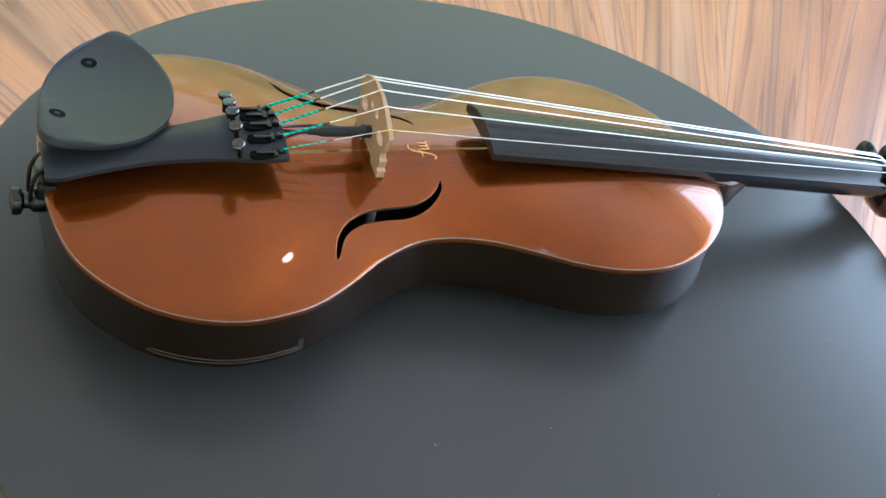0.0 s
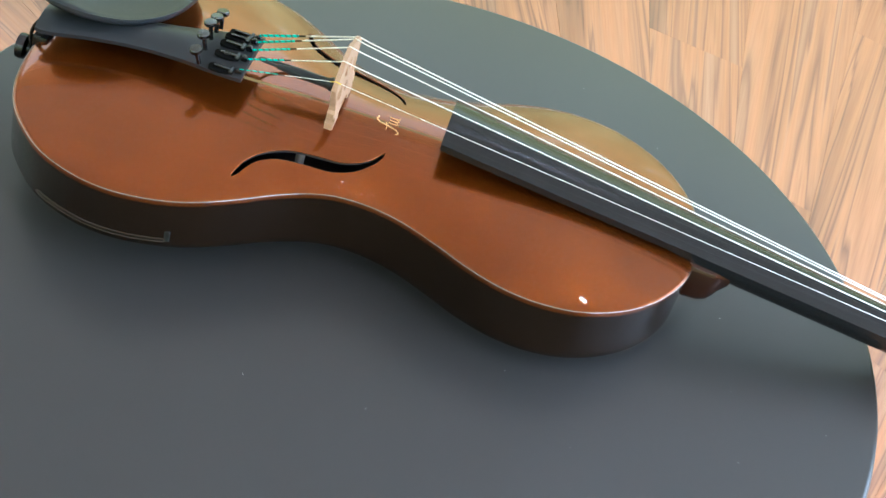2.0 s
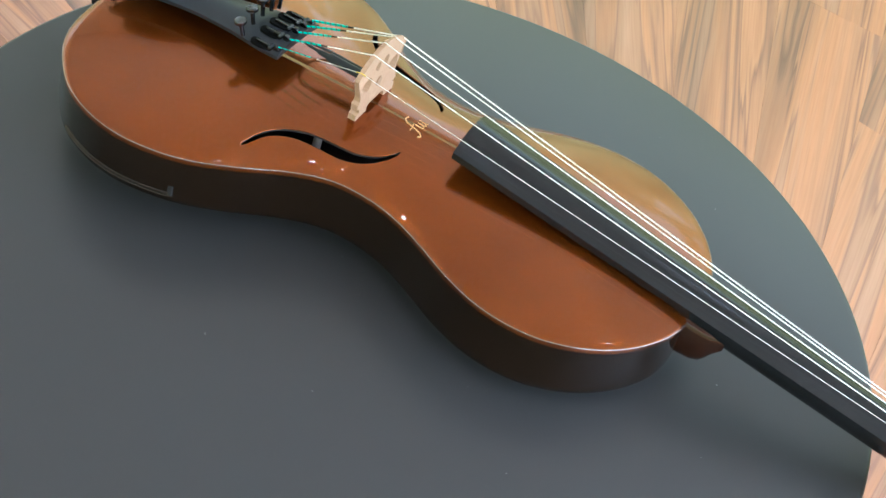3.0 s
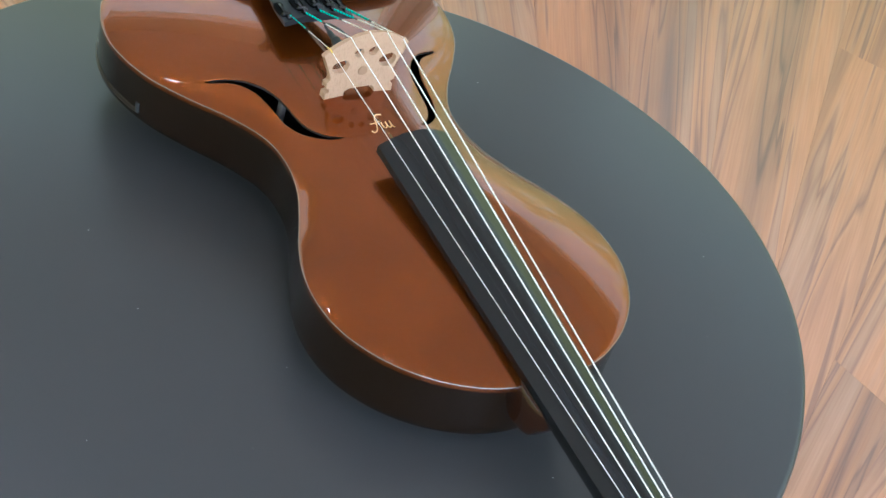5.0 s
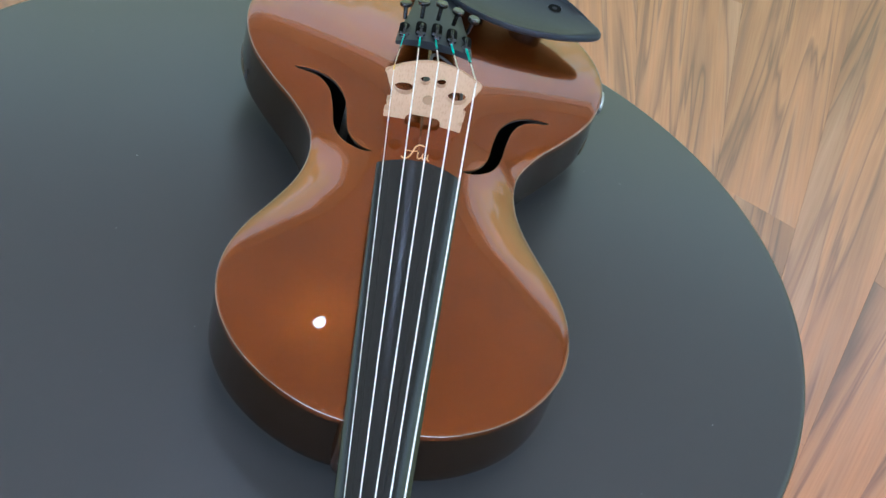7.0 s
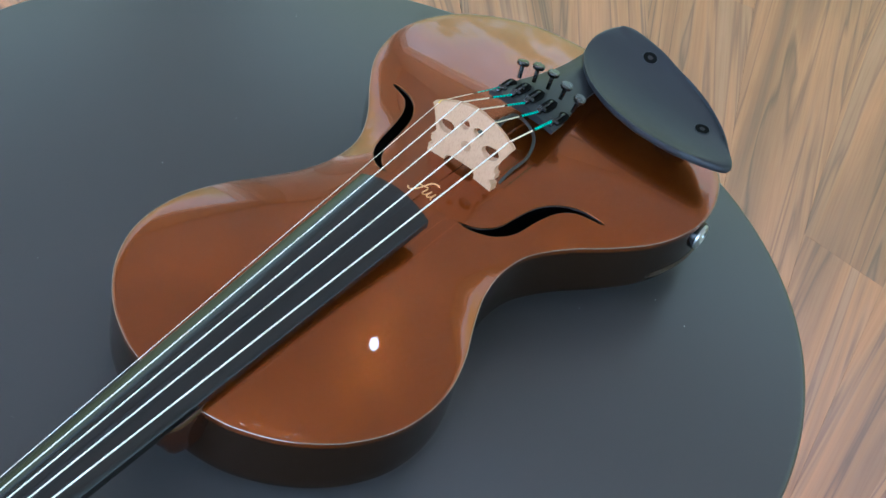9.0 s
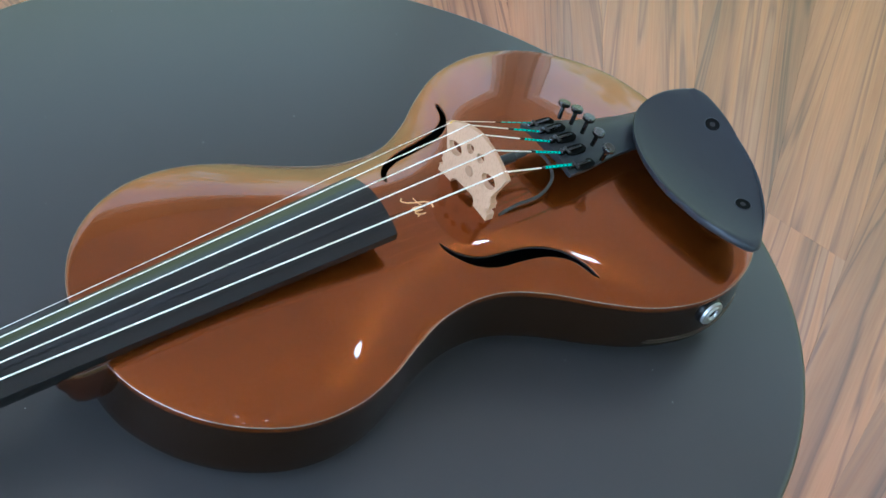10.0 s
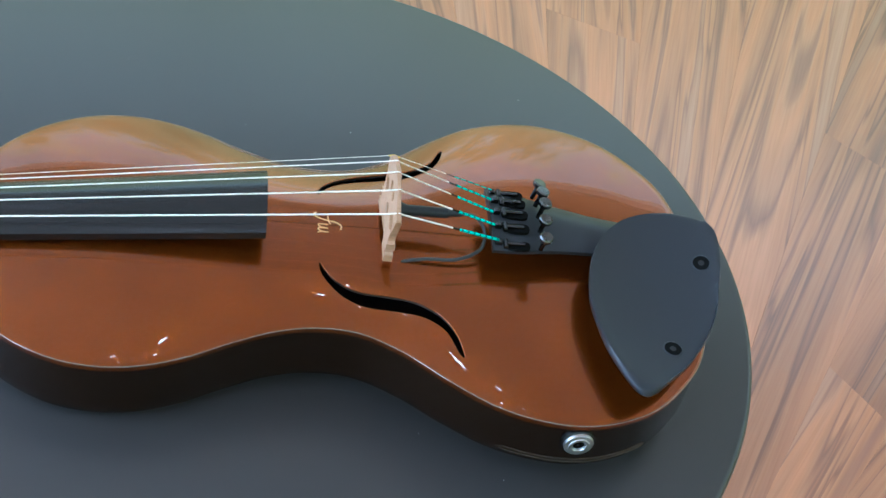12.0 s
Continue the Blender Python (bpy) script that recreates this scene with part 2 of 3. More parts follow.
def smooth_line(points, count, closed=False):
    """Catmull-Rom curve through the points, evenly spaced along its length."""
    p = np.array(points, float)
    n = len(p)
    fine = []
    for i in range(n if closed else n - 1):
        if closed:
            a, b, c, d = p[i - 1], p[i], p[(i + 1) % n], p[(i + 2) % n]
        else:
            b, c = p[i], p[i + 1]
            a = p[i - 1] if i else 2 * b - c
            d = p[i + 2] if i + 2 < n else 2 * c - b
        for u in np.linspace(0, 1, 24, endpoint=False):
            fine.append(0.5 * (2 * b + (c - a) * u + (2 * a - 5 * b + 4 * c - d) * u**2 + (3 * b - a - 3 * c + d) * u**3))
    fine.append(p[0] if closed else p[-1])
    fine = np.array(fine)
    run = np.r_[0, np.cumsum(np.linalg.norm(np.diff(fine, axis=0), axis=1))]
    at = np.linspace(0, run[-1], count + 1 if closed else count)
    out = np.stack([np.interp(at, run, fine[:, k]) for k in range(p.shape[1])], 1)
    return out[:-1] if closed else out


def loft(rings, cap_start=True, cap_end=True, closed=True):
    """A skin over rings of equally many points."""
    bm = bmesh.new()
    rows = [[bm.verts.new(q) for q in r] for r in rings]
    n = len(rows[0])
    for a, b in zip(rows, rows[1:]):
        for i in range(n if closed else n - 1):
            bm.faces.new((a[i], a[(i + 1) % n], b[(i + 1) % n], b[i]))
    if cap_start:
        bm.faces.new(rows[0][::-1])
    if cap_end:
        bm.faces.new(rows[-1])
    return bm


def tube(points, radius, sides=10, ends=True):
    """A round rod along points; radius one number or one for each point."""
    pts = [Vector(q) for q in points]
    radii = radius if isinstance(radius, (list, tuple)) else [radius] * len(pts)
    rings, side = [], None
    for i, q in enumerate(pts):
        d = (pts[min(i + 1, len(pts) - 1)] - pts[max(i - 1, 0)]).normalized()
        if side is None:
            side = d.orthogonal().normalized()
        side = (side - d * side.dot(d)).normalized()
        up = d.cross(side)
        rings.append([q + radii[i] * (math.cos(2 * math.pi * k / sides) * side + math.sin(2 * math.pi * k / sides) * up) for k in range(sides)])
    return loft(rings, ends, ends)


def lathe(profile, matrix, sides=28):
    """Turned form: profile of (radius, height), about the local z of matrix."""
    rings = [[matrix @ Vector((r * math.cos(2 * math.pi * k / sides), r * math.sin(2 * math.pi * k / sides), h)) for k in range(sides)] for r, h in profile]
    return loft(rings)


def prism(outline, z0, z1, holes=()):
    """Flat form with holes, cut from a plate lying in x, y."""
    bm = bmesh.new()
    edges = []
    for loop in (outline, *holes):
        vs = [bm.verts.new((x, y, z0)) for x, y in loop]
        edges += [bm.edges.new((vs[i], vs[(i + 1) % len(vs)])) for i in range(len(vs))]
    bmesh.ops.triangle_fill(bm, edges=edges, use_beauty=True)
    faces = list(bm.faces)
    got = bmesh.ops.extrude_face_region(bm, geom=faces)
    bmesh.ops.translate(bm, verts=[v for v in got["geom"] if isinstance(v, bmesh.types.BMVert)], vec=(0, 0, z1 - z0))
    return bm


def thing(name, label, category, m=None, kind="", group=""):
    ob = new(name)
    ob.matrix_basis = m or Matrix()
    return tagged(ob, label, category, group, kind)


# ---- the room ----
def room():
    t = 0.2
    r, z0, z1 = ROOM, FLOOR_Z, CEIL_Z
    sill, head, half = -0.36, 1.82, 2.45
    out = r + t
    for name, turn in (("wall_north", 0), ("wall_west", 90), ("wall_south", 180), ("wall_east", 270)):
        bm = bmesh.new()
        box(bm, -out, r, z0, -half, out, z1)
        box(bm, half, r, z0, r, out, z1)
        box(bm, -half, r, z0, half, out, sill)
        box(bm, -half, r, head, half, out, z1)
        wall = part(name, bm, M_WALL, None, smooth=False)
        wall.matrix_basis = pose(CX, CY, 0, 0, 0, turn)
        tagged(wall, "plain warm beige painted room wall", "wall", kind="structure")
        # Unseen windows, added on every side so that light comes from all round.
        win = thing("window_" + {"wall_north": "1", "wall_west": "2", "wall_south": "3", "wall_east": "4"}[name], "unseen white framed window, added to let in daylight", "window", wall.matrix_basis.copy(), "structure")
        bm = bmesh.new()
        w = 0.07
        box(bm, -half, r + 0.05, sill, half, r + 0.11, sill + w)
        box(bm, -half, r + 0.05, head - w, half, r + 0.11, head)
        box(bm, -half, r + 0.05, sill + w, -half + w, r + 0.11, head - w)
        box(bm, half - w, r + 0.05, sill + w, half, r + 0.11, head - w)
        part("window_frame", bm, M_FRAME, win, smooth=False)
        view = part("backdrop", box_mesh(-3.18, r + 0.6, -1.2, 3.18, r + 0.62, 3.2), M_OUT_BRIGHT if name == "wall_east" else M_OUT, None, smooth=False)
        view.matrix_basis = wall.matrix_basis.copy()
        tagged(view, "pale sky and green trees outside, with a glow added low down", "backdrop", kind="structure")
    ceil = part("ceiling", box_mesh(-out, -out, z1, out, out, z1 + 0.1), M_CEIL, None, smooth=False)
    ceil.matrix_basis = pose(CX, CY, 0)
    tagged(ceil, "plain beige painted ceiling", "ceiling", kind="structure")


def ceiling_lights():
    glow = bpy.data.materials.new("white_diffuser")
    glow.use_nodes = True
    p = bsdf(glow)
    p.inputs["Emission Color"].default_value = (0.88, 0.93, 1.0, 1)
    p.inputs["Emission Strength"].default_value = LAMP_GLOW
    # Unseen lamps: two large for spots on the top, six added for edge sparkle.
    for az, el, size in ((60, 57, 0.6), (186, 62, 0.72), (70, 84, 0.3), (160, 84, 0.3), (235, 84, 0.3), (320, 84, 0.3), (-30, 62, 0.36), (2, 57, 0.36)):
        far = CEIL_Z / math.tan(radians(el))
        x, y = CX + far * math.cos(radians(az)), CY + far * math.sin(radians(az))
        lamp = thing("ceiling_light", "unseen small round white downlight, added for glints on the varnish", "ceiling light", pose(x, y, CEIL_Z) @ Matrix.Diagonal((size, size, 1, 1)), group="ceiling downlights")
        part("rim", lathe([(0.057, 0.0), (0.057, -0.004), (0.063, -0.010), (0.072, -0.008), (0.076, 0.0)], Matrix(), 32), M_FRAME, lamp)
        part("diffuser", lathe([(0.0005, -0.003), (0.056, -0.003), (0.056, -0.001), (0.0005, -0.001)], Matrix(), 32), glow, lamp, "glowing round diffuser")


room()
ceiling_lights()


# ---- the round table ----
def round_table():
    table = thing("round_table", "round satin black table with a thin edge", "table", pose(CX, CY, 0))
    R, h = TABLE_R, 0.018
    prof = [(0.001, -h), (R - 0.004, -h), (R - 0.0012, -h + 0.0012), (R, -h + 0.004), (R, -0.0030), (R - 0.0006, -0.0012), (R - 0.0018, -0.0003), (R - 0.0032, 0), (0.001, 0)]
    part("tabletop", lathe(prof, Matrix(), 160), M_TABLE, table)
    part("column", lathe([(0.03, FLOOR_Z + 0.02), (0.03, -h)], Matrix(), 32), M_BLACK, table)
    part("base_plate", lathe([(0.17, FLOOR_Z), (0.17, FLOOR_Z + 0.012), (0.16, FLOOR_Z + 0.02), (0.03, FLOOR_Z + 0.022)], Matrix(), 64), M_BLACK, table)


round_table()


# ---- the violin ----
VIOLIN = pose(0, 0, 0, -2.245) @ pose(0, 0, 0.04825) @ pose(0, 0, 0, 0, 1.432)
HALF = [(-0.004, 0.0), (-0.003, 0.025), (0.0015, 0.050), (0.011, 0.070), (0.030, 0.0905), (0.050, 0.101), (0.070, 0.105), (0.090, 0.103),
        (0.110, 0.096), (0.130, 0.083), (0.150, 0.0675), (0.170, 0.057), (0.190, 0.0548), (0.210, 0.0585), (0.230, 0.067), (0.250, 0.077),
        (0.270, 0.0835), (0.290, 0.085), (0.310, 0.081), (0.330, 0.070), (0.346, 0.054), (0.357, 0.035), (0.3615, 0.018), (0.362, 0.0)]
OUTLINE = smooth_line(HALF + [(x, -y) for x, y in HALF[-2:0:-1]], 420, closed=True)


def inward():
    t = np.roll(OUTLINE, -1, 0) - np.roll(OUTLINE, 1, 0)
    n = np.stack([t[:, 1], -t[:, 0]], 1)
    n /= np.linalg.norm(n, axis=1)[:, None]
    middle = np.array([0.18, 0.0])
    return n if ((middle - OUTLINE[0]) * n[0]).sum() > 0 else -n


INWARD = inward()


def edge_distance(p):
    a, b = OUTLINE, np.roll(OUTLINE, -1, 0)
    ab = b - a
    u = np.clip(((p - a) * ab).sum(1) / (ab**2).sum(1), 0, 1)
    return np.linalg.norm(p - a - u[:, None] * ab, axis=1).min()


def half_width(x):
    k = OUTLINE[:, 1] >= 0
    o = OUTLINE[k][np.argsort(OUTLINE[k][:, 0])]
    return float(np.interp(x, o[:, 0], o[:, 1]))


def arch(x, y):
    """Height of the arched top over its edge: full in the middle, falling evenly to all sides."""
    along = 1 - min(1.0, abs((x - 0.180) / 0.186)) ** 2.6
    across = 1 - min(1.0, abs(y) / max(half_width(x), 0.004)) ** 2.2
    return 0.0136 * along * across


def toward_spine(q, u):
    s = np.array([min(max(q[0], 0.075), 0.29), 0.0])
    return q * (1 - u) + s * u


def arched_plate(height, thick, steps):
    """Rounded edge, then rings towards the spine; closed below."""
    rings = []
    for inset, z in ((0.0, -0.003), (0.0, -0.0012), (0.00018, -0.0006), (0.0006, -0.0001), (0.0014, 0.0003)):
        rings.append([(*(q + n * inset), z) for q, n in zip(OUTLINE, INWARD)])
    inner = OUTLINE + INWARD * 0.0014
    us = [1 - (1 - k / steps) ** 1.25 for k in range(1, steps)] + [1.0]
    for u in us:
        ring = []
        for q in inner:
            x, y = toward_spine(q, u)
            ring.append((x, y, max(0.0003, height(x, y))))
        rings.append(ring)
    lower = [[(x, y, z - thick) for x, y, z in ring] for ring in reversed(rings[5:])]
    bm = loft(rings + lower + [[(*(q + n * 0.003), -0.003) for q, n in zip(OUTLINE, INWARD)], rings[0]], False, False)
    bmesh.ops.remove_doubles(bm, verts=[q for q in bm.verts if abs(q.co.y) < 0.0002], dist=0.0004)
    bmesh.ops.remove_doubles(bm, verts=bm.verts, dist=0.00001)
    return bm


def f_outline(side):
    upper = smooth_line([(0.1233, 0.0708), (0.1241, 0.0670), (0.1272, 0.0583), (0.1342, 0.0494), (0.1452, 0.0426), (0.1580, 0.0396), (0.1733, 0.0370), (0.1840, 0.0312), (0.1893, 0.0244), (0.1900, 0.0232)], 26)
    lower = smooth_line([(0.1912, 0.0236), (0.1914, 0.0252), (0.1882, 0.0322), (0.1797, 0.0404), (0.1682, 0.0455), (0.1548, 0.0478), (0.1418, 0.0512), (0.1320, 0.0583), (0.1266, 0.0690), (0.1258, 0.0714), (0.1242, 0.0722)], 26)
    return [(x, side * y) for x, y in np.r_[upper, lower]]


SLOT_Z0, SLOT_Z1 = -0.0268, -0.0250


def in_slot(x, y):
    return 0.034 < x < 0.106 and abs(y) > 0.08


def rib_drop(x):
    """How much deeper the ribs reach at the waist and the upper bout."""
    u = min(max((x - 0.09) / 0.08, 0), 1)
    return 0.0034 * u * u * (3 - 2 * u)


def ribs_mesh():
    rings = []
    levels = [(-0.003, 0.0006), (-0.009, 0.0006), (-0.016, 0.0006), (-0.021, 0.0006), (SLOT_Z1, 0.0006), (SLOT_Z1 - 0.0004, -1), (SLOT_Z0 + 0.0004, -1),
              (SLOT_Z0, 0.0006), (-0.0285, 0.0007), (-0.0300, 0.0012), (-0.0313, 0.0022), (-0.0323, 0.0040), (-0.0330, 0.0065), (-0.0335, 0.0095)]
    for z, inset in levels:
        ring = []
        for q, n in zip(OUTLINE, INWARD):
            depth = inset if inset >= 0 else (0.0016 if in_slot(*q) else 0.0006)
            ring.append((*(q + n * depth), z - (rib_drop(q[0]) if z < SLOT_Z0 else 0)))
        rings.append(ring)
    return loft(rings, False, False)


def back_depth(x):
    return 0.0140 - 0.025 * x - 0.0015


def back_mesh():
    rings = []
    base = OUTLINE + INWARD * 0.0093
    for u in (0.0, 0.04, 0.1, 0.18, 0.28, 0.4, 0.55, 0.75, 1.0):
        ring = []
        for q in base:
            x, y = toward_spine(q, u)
            d = edge_distance(np.array([x, y])) - 0.0093
            ring.append((x, y, -0.0335 - rib_drop(q[0]) * (1 - u) - max(back_depth(x), 0.0035) * (1 - (1 - min(max(d, 0) / 0.043, 1)) ** 2)))
        rings.append(ring)
    bm = loft(rings, False, False)
    bmesh.ops.remove_doubles(bm, verts=[q for q in bm.verts if abs(q.co.y) < 0.0002], dist=0.0004)
    bmesh.ops.remove_doubles(bm, verts=bm.verts, dist=0.00001)
    return bm


def string_line(k):
    """Five strings: from tailpiece over the bridge to the nut."""
    s = (k - 2) / 2.0
    tail = Vector((0.1070, 0.0175 * s, 0.0300 - 0.0012 * s * s))
    top = Vector((0.1574, 0.0215 * s, 0.0509 - 0.0074 * s * s + 0.0010 * s))
    nut = Vector((0.4880, 0.0092 * s, -0.0012 - 0.0022 * s * s))
    return tail, top, nut


def board_top(x):
    return 0.0270 - 0.1375 * (x - 0.217)


def board_half(x):
    return 0.0215 - 0.0315 * (x - 0.217)


def board_ring(x, drop=0.0045, crown=0.0060):
    h, z, ring = board_half(x), board_top(x), []
    for k in range(13):
        s = -1 + k / 6
        ring.append((x, (h - 0.0007) * s, z + crown * (1 - s * s)))
    ring += [(x, h, z - 0.0007), (x, h, z - drop), (x, h * 0.6, z - drop + 0.0012), (x, -h * 0.6, z - drop + 0.0012), (x, -h, z - drop), (x, -h, z - 0.0007)]
    return ring


def violin_body(v):
    body = part("top_plate", arched_plate(arch, 0.0020, 30), M_TOP, v, "glossy amber brown arched violin top")
    for side in (1, -1):
        # cut walls take the near-black colour in place of real shade
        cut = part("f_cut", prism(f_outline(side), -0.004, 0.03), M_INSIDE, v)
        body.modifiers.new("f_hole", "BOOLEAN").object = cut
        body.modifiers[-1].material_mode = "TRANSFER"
        body.modifiers[-1].operation, body.modifiers[-1].solver = "DIFFERENCE", "EXACT"
    dg = bpy.context.evaluated_depsgraph_get()
    made = bpy.data.meshes.new_from_object(body.evaluated_get(dg))
    body.modifiers.clear()
    body.data = made
    made.set_sharp_from_angle(angle=radians(38))
    for ob in [o for o in v.children if o.name.startswith("f_cut")]:
        bpy.data.objects.remove(ob)
    for side in (1, -1):
        rim = [(x, y, arch(x, y) - 0.00042) for x, y in f_outline(side)]
        part("f_hole_rim", tube(rim + rim[:1], 0.00048, 10), M_TOP, v, "rounded glossy rim of the sound hole")
    # Added bead, stands in for the highlight along the rounded edge.
    part("edge_bead", tube([(*(q + n * 0.00035), -0.00055) for q, n in zip(OUTLINE, INWARD)] + [(*(OUTLINE[0] + INWARD[0] * 0.00035), -0.00055)], 0.00043, 10), M_EDGE_GLINT, v, "thin pale bead added as the highlight along the top edge")
    part("ribs", ribs_mesh(), M_RIB, v, "dark brown glossy ribs")
    # glint beads added above and below the rib groove, dark notch at its end
    for side in (1, -1):
        run = [q + n * 0.0005 for q, n in zip(OUTLINE, INWARD) if in_slot(*q) and q[1] * side > 0]
        run.sort(key=lambda q: q[0])
        # no such beads on the rib; their paler colour imitates glints
        for z in (SLOT_Z1, SLOT_Z0):
            part("groove_bead", tube([(q[0], q[1], z) for q in run], 0.0005, 10), M_GROOVE_GLINT, v)
        if side < 0:
            x, y = run[-1]
            # the notch is a block on the rib, its shade painted on
            part("notch", box_mesh(x - 0.0014, y - 0.0006, SLOT_Z0 + 0.0004, x + 0.0014, y + 0.004, -0.0200, bevel=0.0005), M_INSIDE, v, "notch in the rib, its shade painted as a dark block")
    part("back_plate", back_mesh(), M_RIB, v, "dark brown arched back")
    # added dark sheet over the back, keeps the sound holes dark
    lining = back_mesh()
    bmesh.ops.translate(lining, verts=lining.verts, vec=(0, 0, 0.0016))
    part("inner_lining", lining, M_INSIDE, v, "dark sheet added inside the body as its shade")
    # added pale post, stands in for the lit wall that shows inside a sound hole
    part("sound_post", tube([(0.1505, -0.0385, -0.033), (0.1505, -0.0385, 0.0085)], 0.0024, 16), M_POST, v, "dull brown post added in place of the lit inner wall")


def chin_rest(v):
    edge = [(0.046, 0.099), (0.0585, 0.077), (0.0640, 0.052), (0.0638, 0.037), (0.0605, 0.021), (0.053, 0.006), (0.040, -0.006), (0.022, -0.0115),
            (0.006, -0.0105), (-0.0035, -0.006), (-0.0065, 0.005), (-0.003, 0.030), (0.005, 0.056), (0.018, 0.077), (0.031, 0.090)]
    line = smooth_line(edge, 120, closed=True)
    mid = np.array([0.030, 0.042])

    def height(x, y):
        r2 = ((x - mid[0]) / 0.036) ** 2 + ((y - mid[1]) / 0.056) ** 2
        return 0.0258 - 0.085 * (y - 0.02) - 0.0055 * (1 - min(r2, 1.0)) + (0.001 if x < 0.0 else 0)

    def ring(scale, lift, dished=True):
        out = []
        for q in line:
            x, y = mid + (q - mid) * scale
            out.append((x, y, (height(x, y) if dished else 0.0258 - 0.085 * (y - 0.02)) + lift))
        return out

    rings = [ring(0.02, -0.0065, False), ring(0.85, -0.0065, False), ring(0.95, -0.0055, False), ring(0.985, -0.0042, False), ring(1.0, -0.0024, False),
             ring(0.993, -0.0008, False), ring(0.975, 0.0), ring(0.95, 0.0002)] + [ring(s, 0.0) for s in (0.9, 0.8, 0.65, 0.5, 0.3, 0.02)]
    rest = part("chin_rest", loft(rings), M_BLACK, v, "matte black dished chin rest")
    for x, y in ((0.0270, 0.0705), (0.0046, 0.0189)):
        z = height(x, y)
        e = 0.0005
        up = Vector((height(x - e, y) - height(x + e, y), height(x, y - e) - height(x, y + e), 2 * e))
        m = Matrix.Translation((x, y, z)) @ up.to_track_quat("Z", "Y").to_matrix().to_4x4()
        # Disc lies on the surface; only its black colour gives the recess's shade.
        well = part("screw_socket", lathe([(0.0001, 0.00025), (0.0041, 0.00025), (0.0042, -0.001)], m, 24), M_RECESS_SHADE, rest, "flat black disc, painted shade of a screw recess")
        part("socket_rim", lathe([(0.0041, 0.0002), (0.0042, 0.00034), (0.0044, 0.00034), (0.0047, 0.0001), (0.0048, -0.0008)], m, 28), M_BLACK, well)
        part("screw_head", lathe([(0.0001, 0.0004), (0.0010, 0.0004), (0.0016, 0.00028)], m, 16), M_INSIDE, well)
    for x, y in ((0.0210, 0.060), (0.010, 0.0235)):
        part("foot", tube([(x + 0.004, y, arch(x + 0.004, y) - 0.002), (x + 0.004, y, 0.0145 if y > 0.04 else 0.0175)], [0.0095, 0.0105], 24), M_BLACK, rest)


def tailpiece(v):
    rings = []
    for x, h, z in smooth_line([(-0.004, 0.0140, 0.0110), (0.004, 0.0158, 0.0122), (0.025, 0.0135, 0.0155), (0.050, 0.0128, 0.0190), (0.075, 0.0158, 0.0222), (0.095, 0.0200, 0.0243), (0.1095, 0.0216, 0.0256)], 30):
        ring = [(x, h * (-1 + k / 7), z + 0.0042 * (1 - (-1 + k / 7) ** 2)) for k in range(15)]
        ring += [(x, h * 0.97, z - 0.0024), (x, h * 0.6, z - 0.0010), (x, -h * 0.6, z - 0.0010), (x, -h * 0.97, z - 0.0024)]
        rings.append(ring)
    tail = part("tailpiece", loft(rings), M_BLACK, v, "matte black tailpiece with fine tuners")
    for k in range(5):
        s = (k - 2) / 2
        y = 0.0175 * s
        z = 0.0296 - 0.0040 * s * s
        # slot plate in painted shade, lever, string hook, screw and knurled head
        slot = [(0.0972 + 0.0064 * math.copysign(abs(math.cos(a)) ** 0.5, math.cos(a)), y + 0.0030 * math.copysign(abs(math.sin(a)) ** 0.7, math.sin(a))) for a in np.linspace(0, 2 * math.pi, 20, endpoint=False)]
        part("slot", prism(slot, z - 0.0012, z + 0.0004), M_RECESS_SHADE, tail, "raised black plate, painted shade of an open slot")
        part("fine_tuner_lever", box_mesh(0.0935, y - 0.0009, z + 0.0005, 0.1040, y + 0.0009, z + 0.0018, bevel=0.0004), M_METAL, tail)
        part("fine_tuner_pivot", tube([(0.1030, y - 0.0026, z + 0.0008), (0.1030, y - 0.0024, z + 0.0008), (0.1030, y + 0.0024, z + 0.0008), (0.1030, y + 0.0026, z + 0.0008)], [0.0010, 0.0013, 0.0013, 0.0010], 14), M_METAL, tail)
        part("string_hook", lathe([(0.0001, -0.0012), (0.0017, -0.0012), (0.0020, 0.0), (0.0017, 0.0012), (0.0001, 0.0012)], pose(0.1065, y, z + 0.0012, 90, 0, 0), 14), M_METAL, tail)
        lean = pose(0.0855, 0.0182 * s, z + 0.0003, -9 * s, -16 + 3 * k, 0)
        head = 0.0064 + 0.0005 * (k % 3)
        screw = part("fine_tuner_screw", lathe([(0.0012, -0.001), (0.0012, head), (0.0022, head + 0.0002)], lean, 12), M_METAL, tail)
        part("knob", lathe([(0.0010, head - 0.0004), (0.0030, head), (0.0034, head + 0.0006), (0.0034, head + 0.0020), (0.0029, head + 0.0026), (0.0001, head + 0.0027)], lean, 20), M_KNOB, screw, "round dark nickel tuner knob")
    for y in (-0.006, 0.006):
        gut = smooth_line([(0.004, y, 0.0130), (-0.004, y, 0.0105), (-0.0082, y * 0.95, 0.003), (-0.0090, y * 0.8, -0.006), (-0.0085, y * 0.5, -0.0125)], 18)
        part("tail_gut", tube([tuple(q) for q in gut], 0.0011, 8), M_EBONY, v, "black tail cord")
    part("saddle", box_mesh(-0.0062, -0.011, -0.004, 0.002, 0.011, 0.0035, bevel=0.0012), M_EBONY, v, "black saddle on the edge")
    pin = [(0.0060, 0.0), (0.0060, 0.004), (0.0042, 0.006), (0.0040, 0.0085), (0.0068, 0.0100), (0.0072, 0.0120), (0.0068, 0.0142), (0.0030, 0.0150), (0.0001, 0.0150)]
